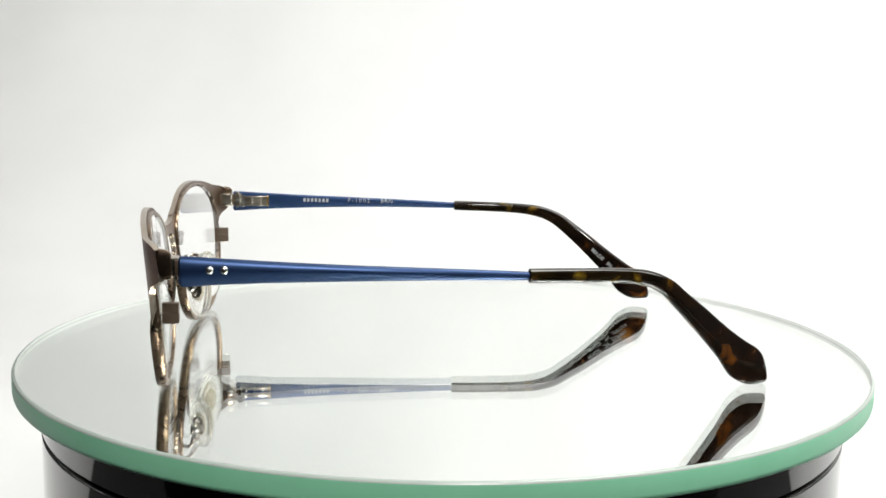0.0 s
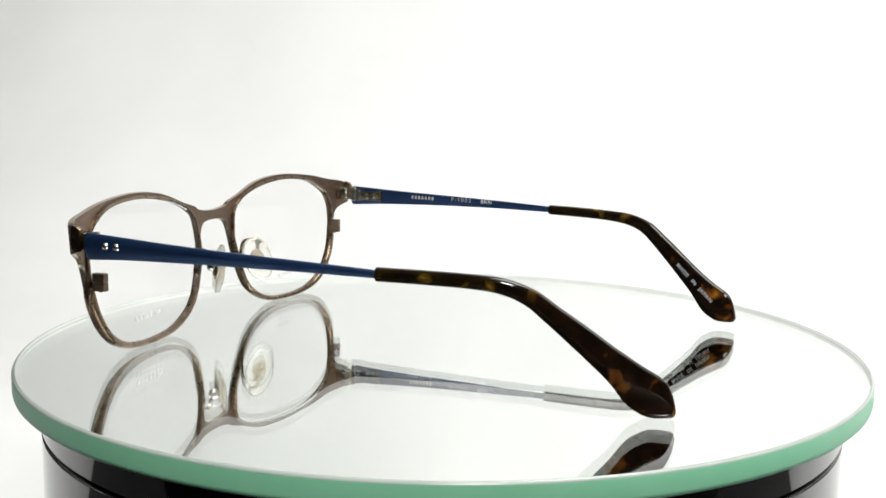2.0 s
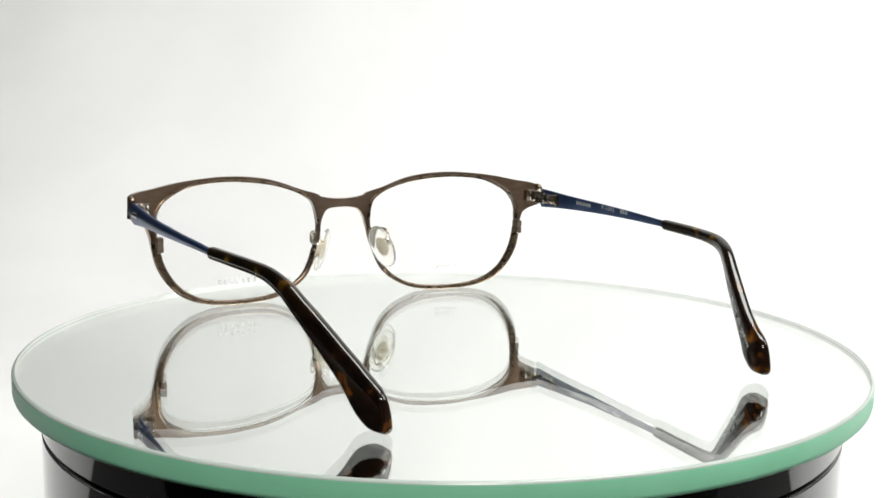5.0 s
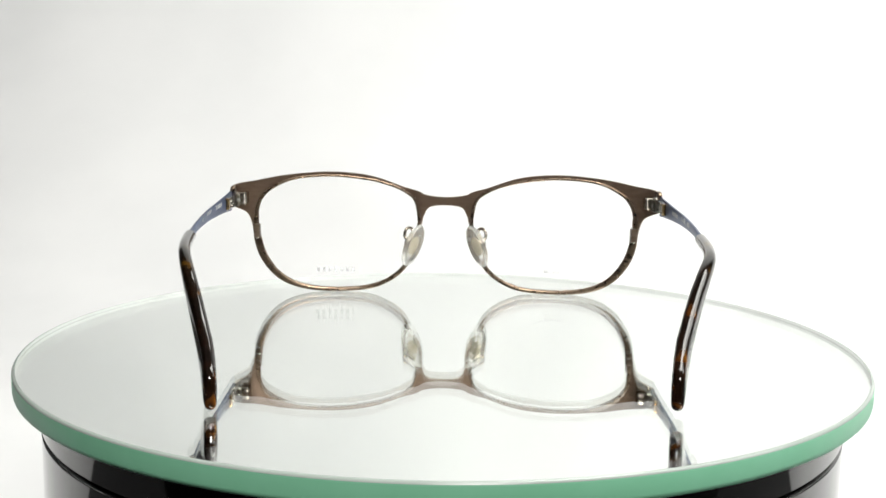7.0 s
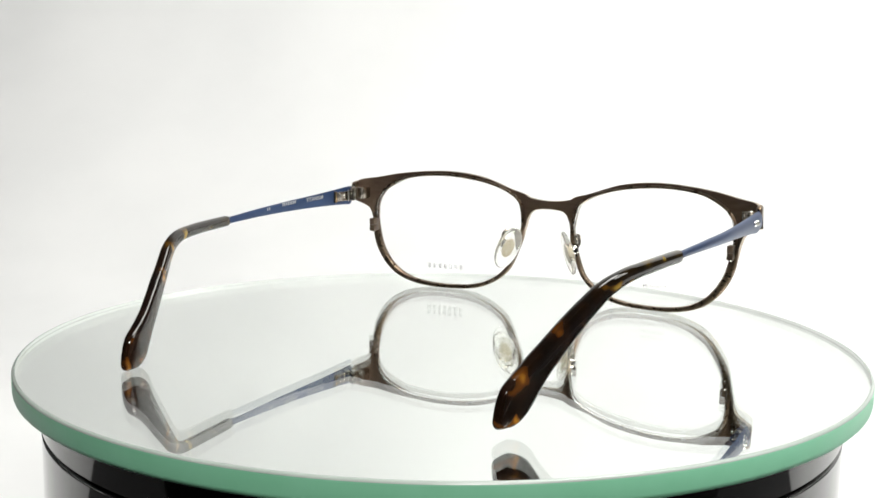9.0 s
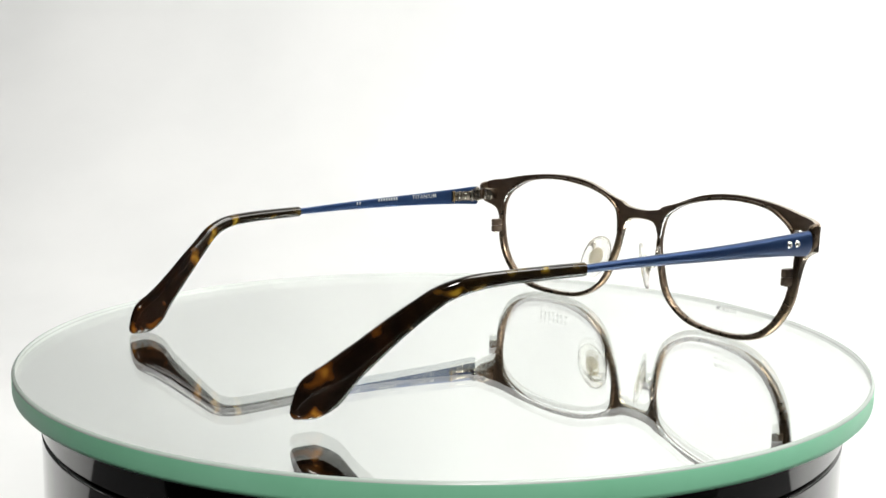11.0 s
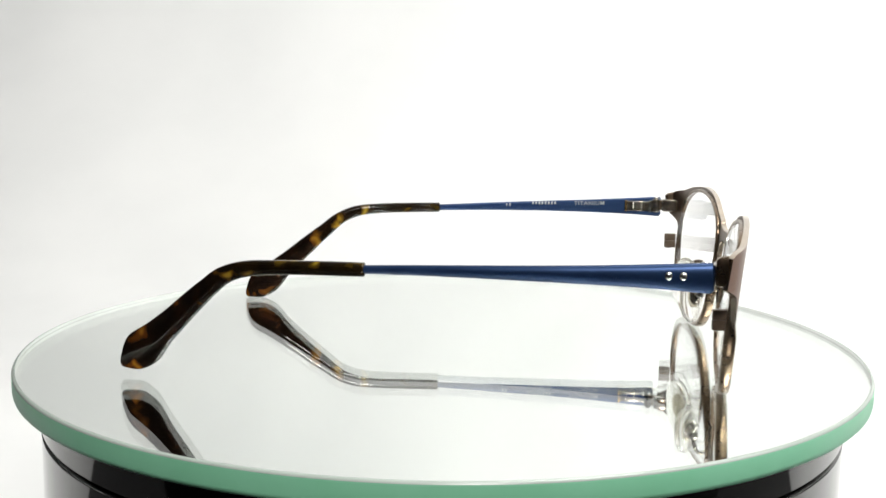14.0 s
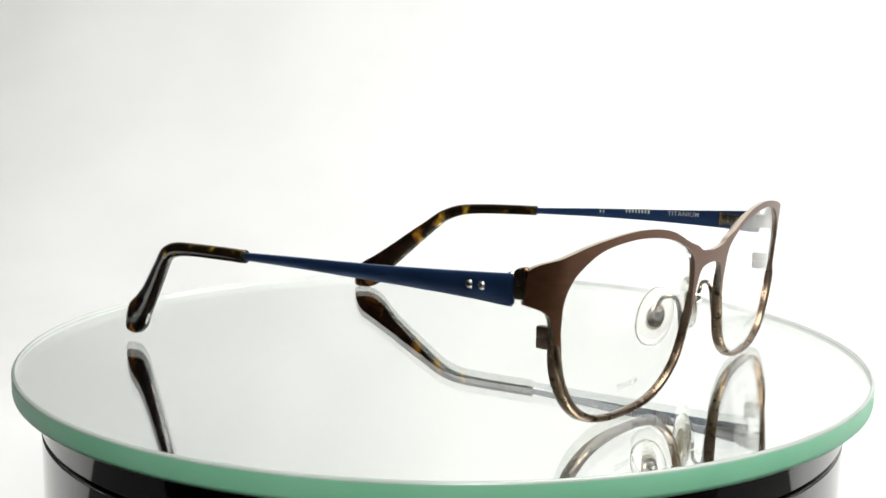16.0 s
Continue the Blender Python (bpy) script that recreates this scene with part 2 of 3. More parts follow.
def disc():
    root = tagged(new("mirror_disc"), "round mirror of thick glass with a green ground edge", "mirror")
    bm = bmesh.new()
    c, ch = DISC_R, 0.7 * MM
    lathe(bm, [(0, 0), (c * 0.5, 0), (c - ch, 0)], 192)
    pane = part("glass_face", bm, GLASS, root, "clear glass face")
    if pane.data.polygons[0].normal.z < 0:
        pane.data.flip_normals()
    pane.visible_shadow = False
    bm = bmesh.new()
    lathe(bm, [(c - ch, 0), (c - 0.35 * MM, -0.12 * MM), (c - 0.12 * MM, -0.36 * MM), (c - 0.04 * MM, -0.55 * MM)], 192)
    part("chamfer", bm, CHAMFER, root, "grey-green chamfered upper edge", sharp=60)
    bm = bmesh.new()
    lathe(bm, [(c - 0.04 * MM, -0.55 * MM), (c, -1.0 * MM), (c, -THICK + 1.0 * MM), (c - 0.1 * MM, -THICK + 0.4 * MM), (c - ch, -THICK - 0.25 * MM)], 192)
    part("ground_edge", bm, EDGE, root, "green ground glass edge", sharp=60)
    # Added pale ring paints light through the glass edge; grey lines border it.
    for name, mat, z0, z1, label in (("arris", LINE, -0.08, -0.42, "thin grey line under the upper edge"),
                                     ("inner_rim", PALE_EDGE, -0.42, -4.45, "added pale ring, light through the clear edge put into its colour"),
                                     ("backing_line", LINE, -4.45, -5.05, "thin grey line along the mirror backing")):
        bm = bmesh.new()
        r0, r1 = c - ch - 0.1 * MM, c - ch - 0.02 * MM
        lathe(bm, [(r0, z0 * MM), (r1, z0 * MM), (r1, z1 * MM), (r0, z1 * MM), (r0, z0 * MM)], 192)
        part(name, bm, mat, root, label)
    bm = bmesh.new()
    lathe(bm, [(0, -THICK + 0.05 * MM), (c - ch - 0.05 * MM, -THICK + 0.05 * MM), (c - ch - 0.05 * MM, -THICK - 0.2 * MM), (0, -THICK - 0.2 * MM)], 192)
    part("silvering", bm, SILVER, root, "silvered mirror backing")
    return root


drum_ob = drum()
disc_ob = disc()

# ------------------------------------------------------------------ the eyeglasses
# Glasses' own space, millimetres: x across, y back along the temples, z up from the disc.
LENS_EDGE = [(9.4, 22), (9.4, 25), (10.5, 30.4), (13.2, 33), (18, 35.3), (26, 37.3), (38, 38.4), (50, 37.3), (57.3, 33.9), (60.3, 30.7),
             (61.4, 27.4), (61.4, 25), (61.2, 21.5), (59, 13), (54, 6), (46, 2.05), (34, 1.05), (23, 2.5), (14.6, 7.8), (10.6, 17)]
FRONT_EDGE = [(7.9, 22), (7.3, 24.9), (7.3, 28.2), (7.3, 32.9), (14, 35.3), (25, 39.0), (38, 40.2), (52, 39.1), (62, 37.2), (69.7, 35.3),
              (70.1, 28.8), (66.7, 27.3), (64.2, 24.4), (61.2, 12.7), (55, 4.5), (46.2, 0.8), (34, 0.0), (22.4, 1.5), (13.5, 7.3), (9.2, 16.9)]
STEPS = 6
STRAIGHT = (1, 2, 9, 10)


def front_y(x, z):
    """How far back the front's face lies: bowed, leaning and turned a little, wrapped back at the end pieces."""
    a = abs(x)
    return -13.6 + 0.0011 * a * a + 0.067e-6 * a ** 4 - 0.0825 * (z - 20) - 0.008 * x + 0.029 * max(0.0, a - 62.0) ** 2


def level(x, z):
    return 0.976 * z + 0.09 + 0.0022 * x


def outline(keys, straight=()):
    pts = spline([(a, b, 0) for a, b in keys], STEPS, True)
    for i in straight:
        a, b = Vector((*keys[i], 0)), Vector((*keys[i + 1], 0))
        for k in range(STEPS):
            pts[i * STEPS + k] = a.lerp(b, k / STEPS)
    return [(p.x, p.y) for p in pts]


INNER = outline(LENS_EDGE)
OUTER = outline(FRONT_EDGE, STRAIGHT)


def on_front(x, z, back=0.0):
    z = level(x, z)
    return Vector((x * MM, (front_y(x, z) + back) * MM, z * MM))


def front_plate(root):
    """One pressed sheet: two eye rings and the bridge, 1.25 mm thick; its polished outer edge slants in towards the back."""
    bm = bmesh.new()
    mark = bm.verts.layers.int.new("inner")
    bands = 4
    for side in (1, -1):
        cols = []
        for (xi, zi), (xo, zo) in zip(INNER, OUTER):
            cols.append([bm.verts.new(on_front(side * (xi + (xo - xi) * k / bands), zi + (zo - zi) * k / bands)) for k in range(bands + 1)])
            cols[-1][0][mark] = 1
        for a, b in zip(cols, cols[1:] + cols[:1]):
            for k in range(bands):
                bm.faces.new((a[k], a[k + 1], b[k + 1], b[k]))
    rows = [OUTER[STEPS + i][1] for i in range(2 * STEPS + 1)]
    n, grid = 16, []
    for i in range(n + 1):
        x = -7.3 + 14.6 * i / n
        f = abs(x) / 7.3
        top = 32.05 + 0.85 * f ** 2
        low = 29.0 - 0.9 * f ** 2 - 3.2 * f ** 8
        lo0, hi0 = rows[0], rows[-1]
        grid.append([bm.verts.new(on_front(x, low + (top - low) * (r - lo0) / (hi0 - lo0))) for r in rows])
    for a, b in zip(grid, grid[1:]):
        for k in range(len(rows) - 1):
            bm.faces.new((a[k], a[k + 1], b[k + 1], b[k]))
    bmesh.ops.remove_doubles(bm, verts=bm.verts[:], dist=0.00002)
    bmesh.ops.recalc_face_normals(bm, faces=bm.faces[:])
    bm.normal_update()
    if sum(f.normal.y for f in bm.faces) > 0:
        bmesh.ops.reverse_faces(bm, faces=bm.faces[:])
        bm.normal_update()
    front, edges = bm.faces[:], [e for e in bm.edges if e.is_boundary]
    back = {}
    for v in bm.verts[:]:
        place = v.co - v.normal * 1.25 * MM
        if v.is_boundary and not v[mark]:
            inward = sum((e.other_vert(v).co - v.co for e in v.link_edges if not e.is_boundary), Vector())
            if inward.length > 0:
                place += inward.normalized() * 0.20 * MM
        back[v] = place
    back = {v: bm.verts.new(p) for v, p in back.items()}
    for f in front:
        bm.faces.new([back[v] for v in reversed(f.verts)]).material_index = 2
    for e in edges:
        a, b = e.verts
        bm.faces.new((a, b, back[b], back[a])).material_index = 2 if a[mark] and b[mark] else 1
    bmesh.ops.recalc_face_normals(bm, faces=bm.faces[:])
    me = bpy.data.meshes.new("front_plate")
    bm.to_mesh(me)
    bm.free()
    for mat in (BROWN, POLISH, BROWNBACK):
        me.materials.append(mat)
    me.shade_smooth()
    me.set_sharp_from_angle(angle=radians(40))
    ob = new("front_plate", me)
    ob.parent = root
    ob["label"] = "brushed brown metal front with a swept brow line"
    mod = ob.modifiers.new("edge", "BEVEL")
    mod.width, mod.segments, mod.limit_method, mod.angle_limit = 0.10 * MM, 2, "ANGLE", radians(45)
    return ob


def rim(root, side):
    """The grooved wire that holds the lens: slim behind the brow, a full rounded wire below it."""
    bm = bmesh.new()
    rings = []
    n = len(INNER)
    for i in range(n):
        (x, z), (xa, za), (xb, zb), (xo, zo) = INNER[i], INNER[i - 1], INNER[(i + 1) % n], OUTER[i]
        d = Vector((xb - xa, 0, zb - za)).normalized()
        out = Vector((-d.z, 0, d.x))
        if out.dot(Vector((x - 35, 0, z - 20))) < 0:
            out = -out
        w = max(0.0, min(1.0, (27.5 - z) / 11.0)) if x > 35 else max(0.0, min(1.0, (26.5 - z) / 8.0))
        w = w * w * (3 - 2 * w)
        zl = level(side * x, z)
        band = min(2.4, Vector((xo - x, 0, zo - z)).dot(out))
        half = 0.42 * (1 - w) + (band / 2 + 0.18) * w
        off = 0.52 * (1 - w) + band / 2 * w
        deep = 1.45 - 0.43 * w ** 2
        c = Vector((x, front_y(side * x, zl) + deep, zl)) + out * off
        ring = oval(c, out * half, Vector((0, 0.62 + 0.70 * w * w, 0)), 18, 3.0)
        rings.append([Vector((side * p.x, p.y, max(p.z, 0.0))) * MM for p in ring])
    loft(bm, rings, closed=True)
    return part("rim", bm, RIMBROWN, root, "thin polished brown metal rim")


def lens(root, side):
    bm = bmesh.new()
    cx, cz = 35.5, 20.0
    radii = [1.0, 0.85, 0.65, 0.4, 0.18]
    sides = []
    for depth in (1.05, 2.25):
        rings = []
        for r in radii:
            ring = []
            for x, z in INNER:
                px, pz = cx + (x - cx) * r * 1.002, cz + (z - cz) * r * 1.002
                pz = level(side * px, pz)
                dome = -0.9 * (1 - ((px - cx) / 27) ** 2 * 0.6 - ((pz - cz) / 20) ** 2 * 0.4)
                ring.append(bm.verts.new(Vector((side * px, front_y(side * px, pz) + depth + dome * 0.8, pz)) * MM))
            rings.append(ring)
        mid = bm.verts.new(Vector((side * cx, front_y(side * cx, cz) + depth - 0.72, cz)) * MM)
        n = len(INNER)
        for a, b in zip(rings, rings[1:]):
            for i in range(n):
                bm.faces.new((a[i], a[(i + 1) % n], b[(i + 1) % n], b[i]))
        for i in range(n):
            bm.faces.new((rings[-1][i], rings[-1][(i + 1) % n], mid))
        sides.append(rings[0])
    a, b = sides
    for i in range(len(a)):
        bm.faces.new((a[i], a[(i + 1) % len(a)], b[(i + 1) % len(a)], b[i]))
    ob = part("lens", bm, LENSMAT, root, "clear demonstration lens with small grey printing")
    ob.visible_shadow = False
    return ob


def lens_y(x, z):
    return front_y(x, z) + 0.85 - 0.72 * (1 - ((abs(x) - 35.5) / 27) ** 2 * 0.6 - ((z - 20) / 20) ** 2 * 0.4)


# blade: back, x, top, bottom
BLADE = [(-2.2, 69.0, 33.2, 27.5), (-1.7, 69.0, 33.5, 27.2), (0, 69.0, 33.4, 27.25), (8, 68.9, 32.9, 27.7), (20, 68.8, 32.2, 28.05), (34, 68.6, 31.55, 28.25), (50, 67.6, 30.85, 28.3), (62, 66.5, 30.25, 28.15), (70.5, 65.8, 29.8, 28.0)]
# tip: upper and lower edge as back, up
TIP = [((69.0, 30.45), (69.0, 28.1)), ((69.3, 30.75), (69.3, 27.8)), ((70.2, 30.8), (70.2, 27.75)), ((79, 30.65), (79, 27.55)), ((88, 30.35), (88, 27.2)), ((96, 29.7), (94.5, 26.4)), ((102, 27.7), (99.6, 24.6)),
       ((106.5, 24.5), (103.8, 21.2)), ((112, 20.3), (108.2, 17.0)), ((117, 16.3), (112.2, 12.9)), ((122.4, 12.4), (116.2, 8.6)), ((126.9, 9.6), (118.9, 4.9)), ((128.6, 6.9), (120.3, 3.4)),
       ((129.5, 3.6), (122.2, 2.2)), ((129.5, 2.3), (123.6, 1.6)), ((128.9, 1.5), (125.0, 1.25))]
PLAN = [(60, 66.7), (70, 65.8), (83, 63.8), (90, 62.4), (94.5, 61.3), (98.5, 60.1), (102.7, 58.2), (108, 55.4), (114, 52.6), (120, 50), (124, 48.8), (131, 47.2)]


def bent(side, y, z):
    """The two temples are bent by hand: one ends a little lower than the other."""
    if side > 0:
        f = max(0.0, min(1.0, (y - 94) / 12))
        return y - 0.3 * f, z - 0.7 - 0.7 * f
    return y + 0.5 * max(0.0, min(1.0, (y - 90) / 15)), z


def plan_x(y):
    for (y0, x0), (y1, x1) in zip(PLAN, PLAN[1:]):
        if y <= y1:
            return x0 + (x1 - x0) * (y - y0) / (y1 - y0)
    return PLAN[-1][1]


def blade_x(y):
    for (y0, x0, *_), (y1, x1, *_) in zip(BLADE, BLADE[1:]):
        if y <= y1:
            return x0 + (x1 - x0) * (y - y0) / (y1 - y0)
    return BLADE[-1][1]


def rivet_mesh(bm, c, normal, r, h):
    rings, nrm = [], Vector(normal)
    u = Vector((0, 1, 0)) if abs(nrm.y) < 0.9 else Vector((1, 0, 0))
    v = nrm.cross(u)
    for k in range(6):
        a = math.pi / 2 * k / 6
        rings.append(oval(Vector(c) + nrm * (h * math.sin(a)), u * (r * math.cos(a)), v * (r * math.cos(a)), 16))
    loft(bm, rings)


def temple(root, side):
    bm = bmesh.new()
    keys = spline([Vector((y, x, t)) for y, x, t, b in BLADE[1:]], 5)
    lows = spline([Vector((y, x, b)) for y, x, t, b in BLADE[1:]], 5)
    rings = []
    y, x, t, b = BLADE[0]
    rings.append(oval((side * x * MM, y * MM, (t + b) / 2 * MM), (0.5 * MM, 0, 0), (0, 0, (t - b) / 2 * MM - 0.25 * MM), 28, 2.3))
    for hi, lo in zip(keys, lows):
        half = 0.74
        sag = -side * 0.4 * max(0.0, min(1.0, hi.x / 70))
        hi.z, lo.z = hi.z + sag, lo.z + sag
        ring = oval((0, hi.x * MM, (hi.z + lo.z) / 2 * MM), (half * MM, 0, 0), (0, 0, (hi.z - lo.z) / 2 * MM), 32, 2.1)
        for p in ring:
            if p.x * side < 0:
                p.x *= 0.5
            else:
                crown = 1.0 + 0.9 * min(1.0, (hi.z - lo.z) / 5)
                down = ((hi.z + lo.z) / 2 * MM - p.z) / ((hi.z - lo.z) / 2 * MM)
                p.x = side * half * crown * MM * (1 - down ** 2) if down > 0 else p.x * crown
            p.x += side * hi.y * MM
        rings.append(ring)
    loft(bm, rings)
    blade = part("temple", bm, BLUE, root, "satin blue tapering metal temple", sharp=50)

    bm = bmesh.new()
    ups = spline([Vector((0, *bent(side, *u))) for u, _ in TIP], 4)
    lws = spline([Vector((0, *bent(side, *l))) for _, l in TIP], 4)
    rings, frames = [], []
    for i, (u, l) in enumerate(zip(ups, lws)):
        c = (u + l) / 2
        d = (ups[min(i + 1, len(ups) - 1)] + lws[min(i + 1, len(ups) - 1)] - ups[max(i - 1, 0)] - lws[max(i - 1, 0)]) / 2
        slope = (plan_x(c.y + 2) - plan_x(c.y - 2)) / 4
        half = 1.45 if c.y < 96 else 1.45 + 0.1 * min(1, (c.y - 96) / 20)
        if i < 4:
            half *= 0.72 + 0.07 * i
        tail = len(ups) - 1 - i
        if tail < 14:
            half *= 0.35 + 0.65 * math.sqrt(1 - (1 - tail / 14) ** 2)
        ring = []
        spread = 0.6 * max(0.0, min(1.0, (c.y - 98) / 12)) if side > 0 else 1.0 * max(0.0, min(1.0, (c.y - 70) / 25))
        uvec, lvec = Vector((plan_x(u.y) + spread, u.y, u.z)), Vector((plan_x(l.y) + spread, l.y, l.z))
        mid, axis = (uvec + lvec) / 2, (uvec - lvec) / 2
        frames.append((Vector((side * uvec.x, uvec.y, uvec.z)), Vector((side * lvec.x, lvec.y, lvec.z)), half))
        thin = Vector((1, -slope, 0)).normalized() * half
        for p in oval(mid, axis, thin, 24, 2.25 + 1.3 * max(0.0, min(1.0, (c.y - 96) / 12))):
            ring.append(Vector((side * p.x, p.y, max(p.z, 0.0))) * MM)
        rings.append(ring)
    spine = [(sum(r, Vector()) / len(r), u - l, half) for r, (u, l, half) in zip(rings, frames)]
    loft(bm, rings)
    tip = part("temple_tip", bm, HORN, blade, "glossy tortoiseshell acetate tip ending in an angular paddle", sharp=50)

    for y in (4.0, 6.85):
        bm = bmesh.new()
        rivet_mesh(bm, (side * (blade_x(y) + 1.20) * MM, y * MM, 30.75 * MM), (side, 0, 0), 0.88 * MM, 0.72 * MM)
        part("rivet", bm, DOME, blade, "domed polished steel rivet")
    # hinge leaf riveted inside the temple
    bm = bmesh.new()
    x0, x1 = sorted((side * 68.7 * MM, side * 67.7 * MM))
    block(bm, (x0, 1.4 * MM, 28.75 * MM), (x1, 8.9 * MM, 32.0 * MM), 0.3 * MM)
    leaf = part("hinge_leaf", bm, GUN, blade, "plated hinge leaf riveted inside")
    # Two rows of two small steel domes on the leaf.
    for y in (4.0, 6.6):
        for z in (29.75, 31.0):
            bm = bmesh.new()
            rivet_mesh(bm, (side * 67.7 * MM, y * MM, z * MM), (-side, 0, 0), 0.36 * MM, 0.3 * MM)
            part("leaf_dome", bm, STEEL, blade)
    bm = bmesh.new()
    x0, x1 = sorted((side * 68.75 * MM, side * 67.5 * MM))
    block(bm, (x0, 0.4 * MM, 28.5 * MM), (x1, 1.7 * MM, 32.3 * MM), 0.2 * MM)
    part("hinge_shoulder", bm, STEEL, blade, "polished hinge shoulder")
    bm = bmesh.new()
    block(bm, (x0, 8.5 * MM, 28.6 * MM), (x1, 9.3 * MM, 32.2 * MM), 0.2 * MM)
    part("leaf_end", bm, GOLD, blade, "gold-brown hinge leaf end")
    return blade, tip, spine


def hinge(root, side):
    """Knuckles, pin and the leaf on the back of the front plate."""
    hx, hy = 67.2, -0.6
    bm = bmesh.new()
    x0, x1 = sorted((side * 64.2 * MM, side * 68.2 * MM))
    block(bm, (x0, (front_y(side * 67.5, 31) + 0.55) * MM, 29.2 * MM), (x1, -2.4 * MM, 33.0 * MM), 0.3 * MM)
    body = part("hinge_block", bm, GUN, root, "plated hinge block behind the front")
    for k in range(3):
        bm = bmesh.new()
        z0 = 28.9 + k * 1.35
        loft(bm, [oval((side * hx * MM, hy * MM, (z0 + dz) * MM), (r * MM, 0, 0), (0, r * MM, 0), 18) for dz, r in ((0, 1.15), (0.12, 1.3), (1.1, 1.3), (1.22, 1.15))])
        part("knuckle", bm, GUN if k != 1 else STEEL, body)
    bm = bmesh.new()
    x0, x1 = sorted((side * 66.5 * MM, side * 68.6 * MM))
    block(bm, (x0, -2.9 * MM, 29.4 * MM), (x1, -0.8 * MM, 32.6 * MM), 0.2 * MM)
    part("hinge_neck", bm, LOCK, body)
    bm = bmesh.new()
    loft(bm, [oval((side * hx * MM, hy * MM, z * MM), (r * MM, 0, 0), (0, r * MM, 0), 14) for z, r in ((28.6, 0.5), (28.7, 0.6), (33.0, 0.6), (33.3, 0.75), (33.45, 0.55))])
    part("hinge_pin", bm, STEEL, body)
    # the plate's end turned back towards the temple
    bm = bmesh.new()
    rings = []
    for back, low, high, grow in ((0.9, 28.9, 35.0, 0.0), (2.4, 28.75, 34.7, 0.05), (2.9, 28.75, 34.4, 0.0), (3.3, 29.0, 34.0, -0.25)):
        y = front_y(side * 69.2, 32) + back
        rings.append(oval((side * 68.95 * MM, y * MM, (low + high) / 2 * MM), ((0.85 + grow) * MM, 0, 0), (0, 0, (high - low) / 2 * MM), 24, 5.0))
    loft(bm, rings)
    part("end_return", bm, RIMBROWN, body, "brown metal end turned back to the temple")
    bm = bmesh.new()
    for z in (30.1, 31.9):
        rivet_mesh(bm, (side * 64.9 * MM, -2.4 * MM, z * MM), (0, 1, 0), 0.45 * MM, 0.3 * MM)
    part("block_rivet", bm, STEEL, body)
    return body


def rim_lock(root, side):
    bm = bmesh.new()
    for z0, z1 in ((18.3, 20.42), (20.48, 22.6)):
        x0, x1 = sorted((side * 60.3 * MM, side * 62.1 * MM))
        block(bm, (x0, -6.6 * MM, z0 * MM), (x1, -3.2 * MM, z1 * MM), 0.16 * MM)
    lock = part("rim_lock", bm, LOCK, root, "small split rim lock barrel")
    bm = bmesh.new()
    rivet_mesh(bm, (side * 61.2 * MM, -4.5 * MM, 18.3 * MM), (0, 0, -1), 0.75 * MM, 0.4 * MM)
    part("lock_screw", bm, STEEL, lock)
    return lock


def nose_pad(root, side):
    c = Vector((10.4, -4.7, 16.2))
    up = Vector((-0.36, -0.12, 0.92)).normalized()
    face = Vector((-0.80, 0.58, 0.0))
    face = (face - up * face.dot(up)).normalized()
    wide = up.cross(face)
    put = lambda p: Vector((side * p.x, p.y, p.z)) * MM
    bm = bmesh.new()
    rings = []
    for k in range(9):
        a = math.pi * (k + 0.3) / 8.6 - math.pi / 2
        r = max(0.05, math.cos(a)) ** 0.45
        off = face * (0.95 * math.sin(a) - 0.35 * (1 - r))
        rings.append([put(p) for p in oval(c + off, up * 7.1 * r, wide * 4.1 * r, 28, 2.15)])
    loft(bm, rings)
    pad = part("nose_pad", bm, SILICONE, root, "clear silicone nose pad", sharp=80)
    pad.visible_shadow = False
    bm = bmesh.new()
    loft(bm, [[put(p) for p in oval(c - face * d, up * 3.2 * r, wide * 2.0 * r, 20)] for d, r in ((-0.1, 0.85), (0.05, 1.0), (0.55, 1.0), (0.7, 0.9))])
    part("pad_insert", bm, BEIGE, pad, "beige oval insert")
    bm = bmesh.new()
    loft(bm, [[put(p) for p in oval(c - face * d, up * 2.5 * r, wide * 1.9 * r, 20, 2.4)] for d, r in ((0.65, 0.86), (0.75, 1.0), (1.15, 1.0), (1.3, 0.88))])
    part("pad_plate", bm, GUN, pad, "polished metal pad plate")
    bm = bmesh.new()
    loft(bm, [[put(p) for p in oval(c - face * d + up * 0.5, up * 1.5 * r, wide * 1.25 * r, 16, 2.6)] for d, r in ((1.25, 0.9), (1.5, 1.0), (2.6, 1.0), (3.1, 0.9), (3.45, 0.5))])
    part("pad_box", bm, STEEL, pad, "polished pad box")
    bm = bmesh.new()
    rivet_mesh(bm, put(c - face * 1.25 - up * 1.5), Vector((side * -face.x, -face.y, -face.z)), 0.62 * MM, 0.45 * MM)
    part("pad_screw", bm, STEEL, pad)
    bm = bmesh.new()
    end = c - face * 2.0
    path = [(11.5, -11.4, 11.8), (10.8, -11.0, 14.6), (10.7, -10.6, 18.4), (11.0, -9.9, 20.9), (12.1, -8.6, 21.5), (13.0, -7.2, 20.9), (13.2, -6.5, 18.9), (end.x, end.y, end.z + 0.8)]
    tube(bm, [put(p) for p in spline(path, 5)], 0.5 * MM)
    part("pad_arm", bm, GUN, root, "bent wire pad arm")
    return pad


def bars(name, count, width, gap, height, m, mat, parent, label):
    """Plain strokes in place of a maker's mark."""
    bm = bmesh.new()
    for i in range(count):
        x = i * (width + gap)
        block(bm, (x, -height / 2, 0), (x + width, height / 2, 0.00004), 0.000008)
    me_ob = part(name, bm, mat, parent, label, smooth=False)
    me_ob.data.transform(m)
    return me_ob


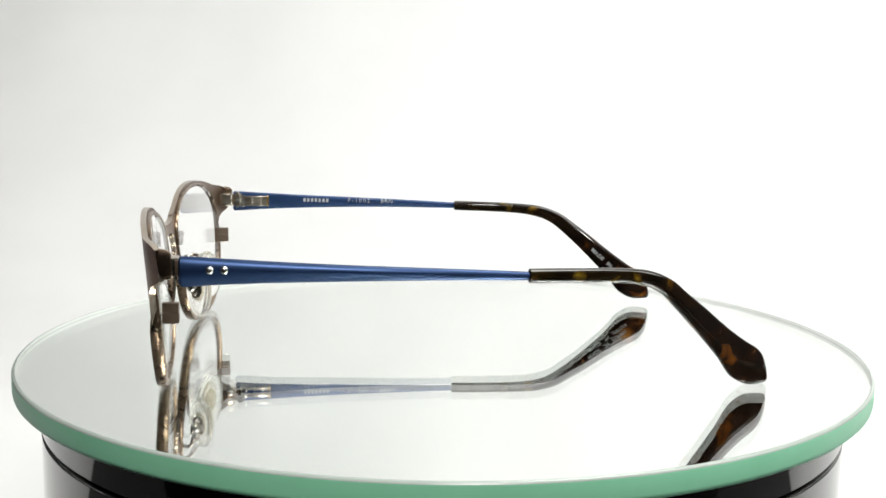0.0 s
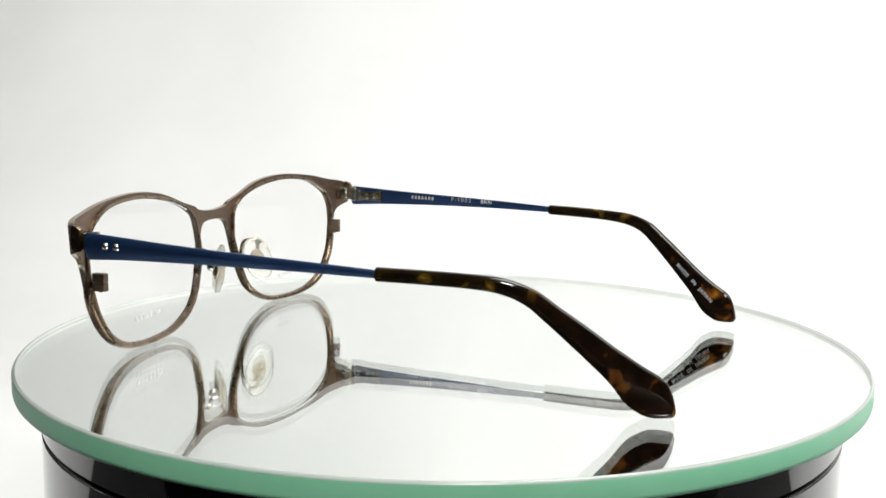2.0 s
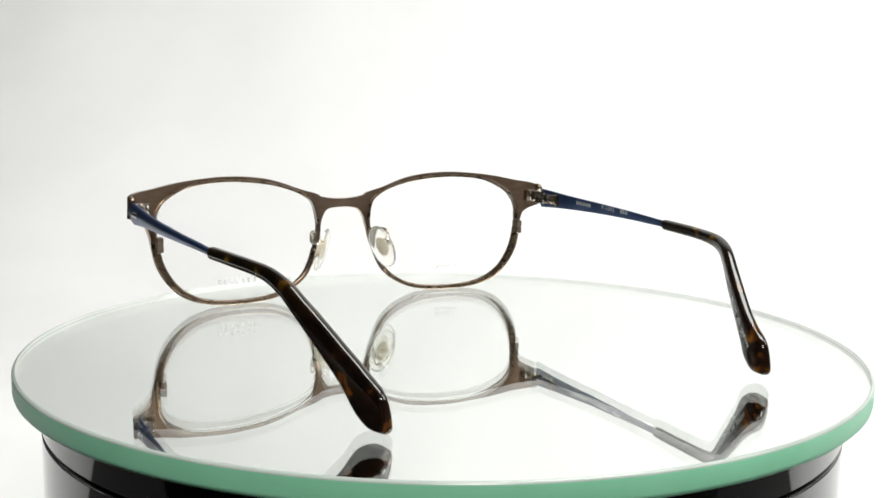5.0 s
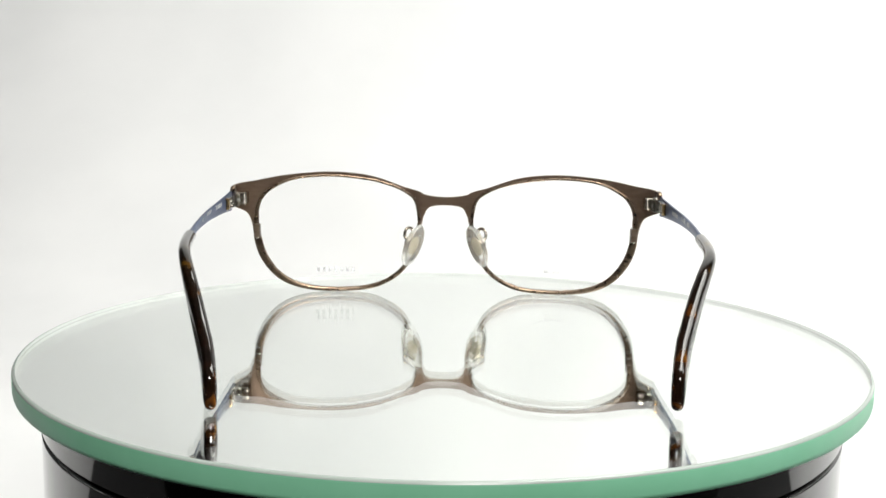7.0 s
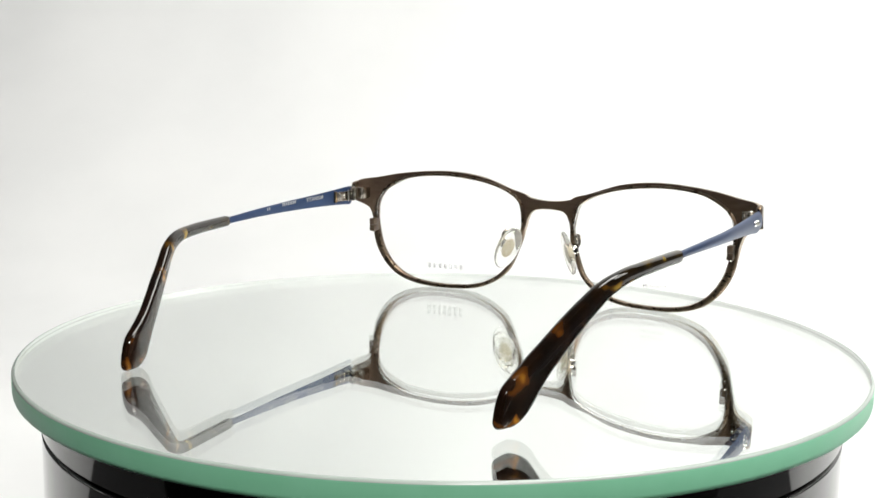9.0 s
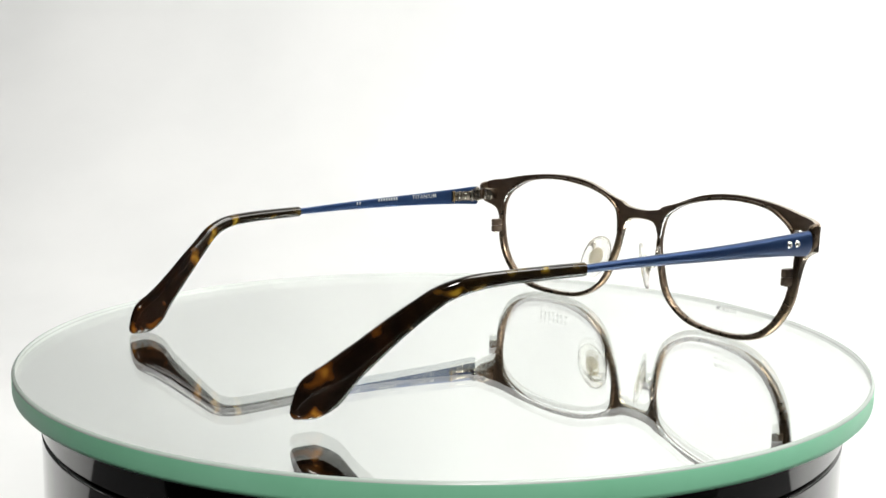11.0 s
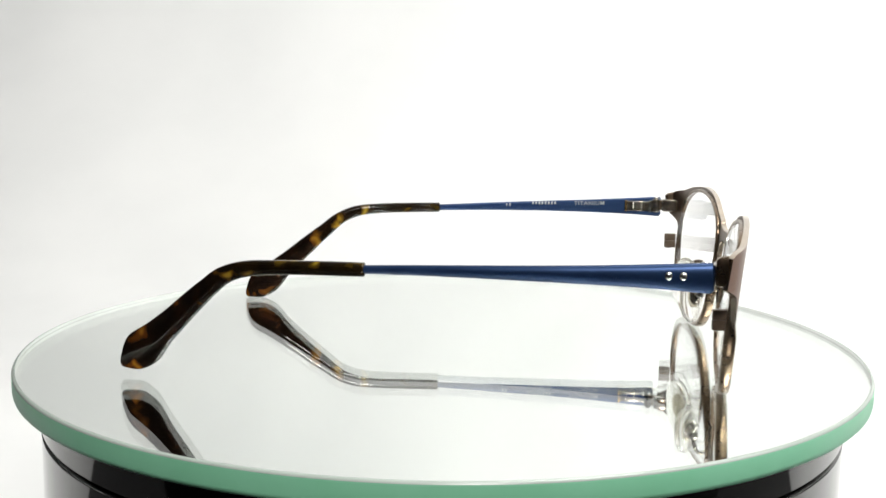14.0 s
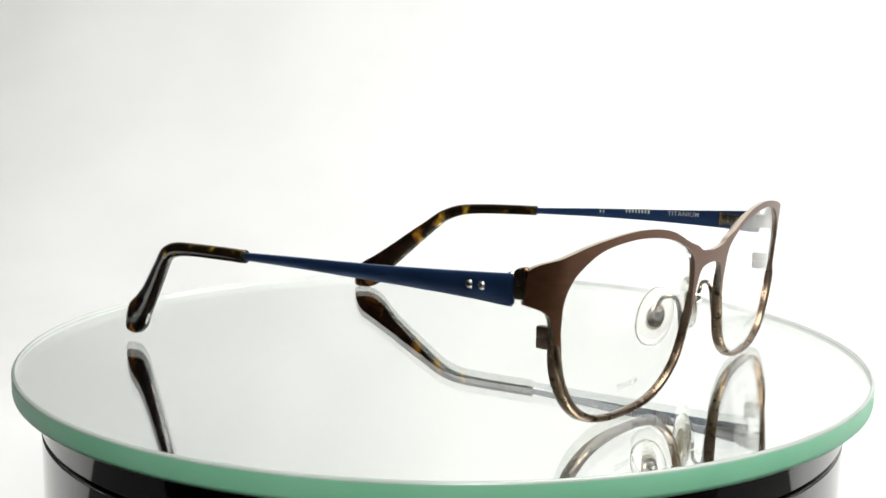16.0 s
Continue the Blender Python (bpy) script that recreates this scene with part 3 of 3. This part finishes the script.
def eyeglasses():
    root = tagged(new("eyeglasses"), "brown metal eyeglasses with blue temples and tortoiseshell tips, temples open", "eyeglasses")
    front_plate(root)
    made = {}
    for side in (1, -1):
        rim(root, side)
        made[side] = [lens(root, side), *temple(root, side)]
        hinge(root, side)
        rim_lock(root, side)
        nose_pad(root, side)
    # printing on the lenses, read from the front
    m = basis(((30.0) * MM, (lens_y(36.5, 7.1) - 0.10) * MM, 7.1 * MM), (13.0, lens_y(43, 7.1) - lens_y(30, 7.1), 0), (0, -0.11, 1))
    bars("lens_mark", 7, 0.95 * MM, 0.98 * MM, 1.5 * MM, m, FAINT, made[1][0], "small grey strokes")
    m = basis((-41.0 * MM, (lens_y(-36, 7.1) - 0.10) * MM, 7.0 * MM), (10.0, lens_y(-31, 7.1) - lens_y(-41, 7.1), 0), (0, -0.11, 1))
    lettering("lens_lettering", "TITANIUM", 1.75 * MM, m, FAINT, made[-1][0], "small grey lettering")
    # printing inside the temples
    def inside(side, y, z, back):
        x = side * (blade_x(y) - 0.40)
        x2 = side * (blade_x(y + 6) - 0.40)
        way = Vector((x2 - x, 6, -0.12)) * (1 if back else -1)
        return basis((x * MM, y * MM, z * MM), way, (0, 0, 1))
    b = made[-1][1]
    bars("maker_mark", 7, 0.70 * MM, 0.52 * MM, 1.1 * MM, inside(-1, 20.3, 30.75, True), INK, b, "white printed strokes")
    lettering("lettering", "P-1002", 1.75 * MM, inside(-1, 34.6, 30.65, True), INK, b, "white printing", 1.5)
    lettering("lettering", "BRN", 1.85 * MM, inside(-1, 45.2, 30.5, True), INK, b, "white printing", 1.2)
    a = made[1][1]
    lettering("lettering", "TITANIUM", 1.9 * MM, inside(1, 25.5, 30.75, False), INK, a, "white printing", 1.15)
    bars("size_mark", 8, 0.5 * MM, 0.52 * MM, 1.0 * MM, inside(1, 39.0, 30.6, False), INK, a, "white printed strokes")
    bars("small_mark", 2, 0.45 * MM, 0.6 * MM, 0.9 * MM, inside(1, 47.5, 29.9, False), INK, a, "white printed strokes")
    # country of make on one tip, running down its inner face
    t, spine = made[-1][2], made[-1][3]

    def along(y):
        for (a, ax, h), (b, _, _) in zip(spine, spine[1:]):
            if a.y <= y * MM <= b.y:
                return a.lerp(b, (y * MM - a.y) / (b.y - a.y)), ax, h
        return spine[-1]

    for word, y in (("MADE", 112.8), ("IN", 117.4), ("JAPAN", 119.8)):
        (p, up, h), (q, _, _) = along(y), along(y + 3.5)
        normal = (q - p).cross(up).normalized()
        lettering("tip_lettering", word, 1.75 * MM, basis(p + normal * (h + 0.03) * MM, q - p, up), INK, t, "small white lettering", 1.1)
    return root


glasses = eyeglasses()
ORIGIN, TURN = Vector((-58.82 * MM, -7.11 * MM, 0.0)), -83.446


def turned(t):
    """Degrees by which the turntable has turned."""
    return -13.784 * t


def motions():
    times = [i * 0.5 for i in range(33)]
    walk(disc_ob, [(t, pose(HUB.x, HUB.y, 0, 0, 0, turned(t))) for t in times])
    walk(glasses, [(t, pose(0, 0, 0, 0, 0, turned(t)) @ Matrix.Translation(ORIGIN) @ pose(0, 0, 0.0001, 0, 0, TURN)) for t in times])


motions()
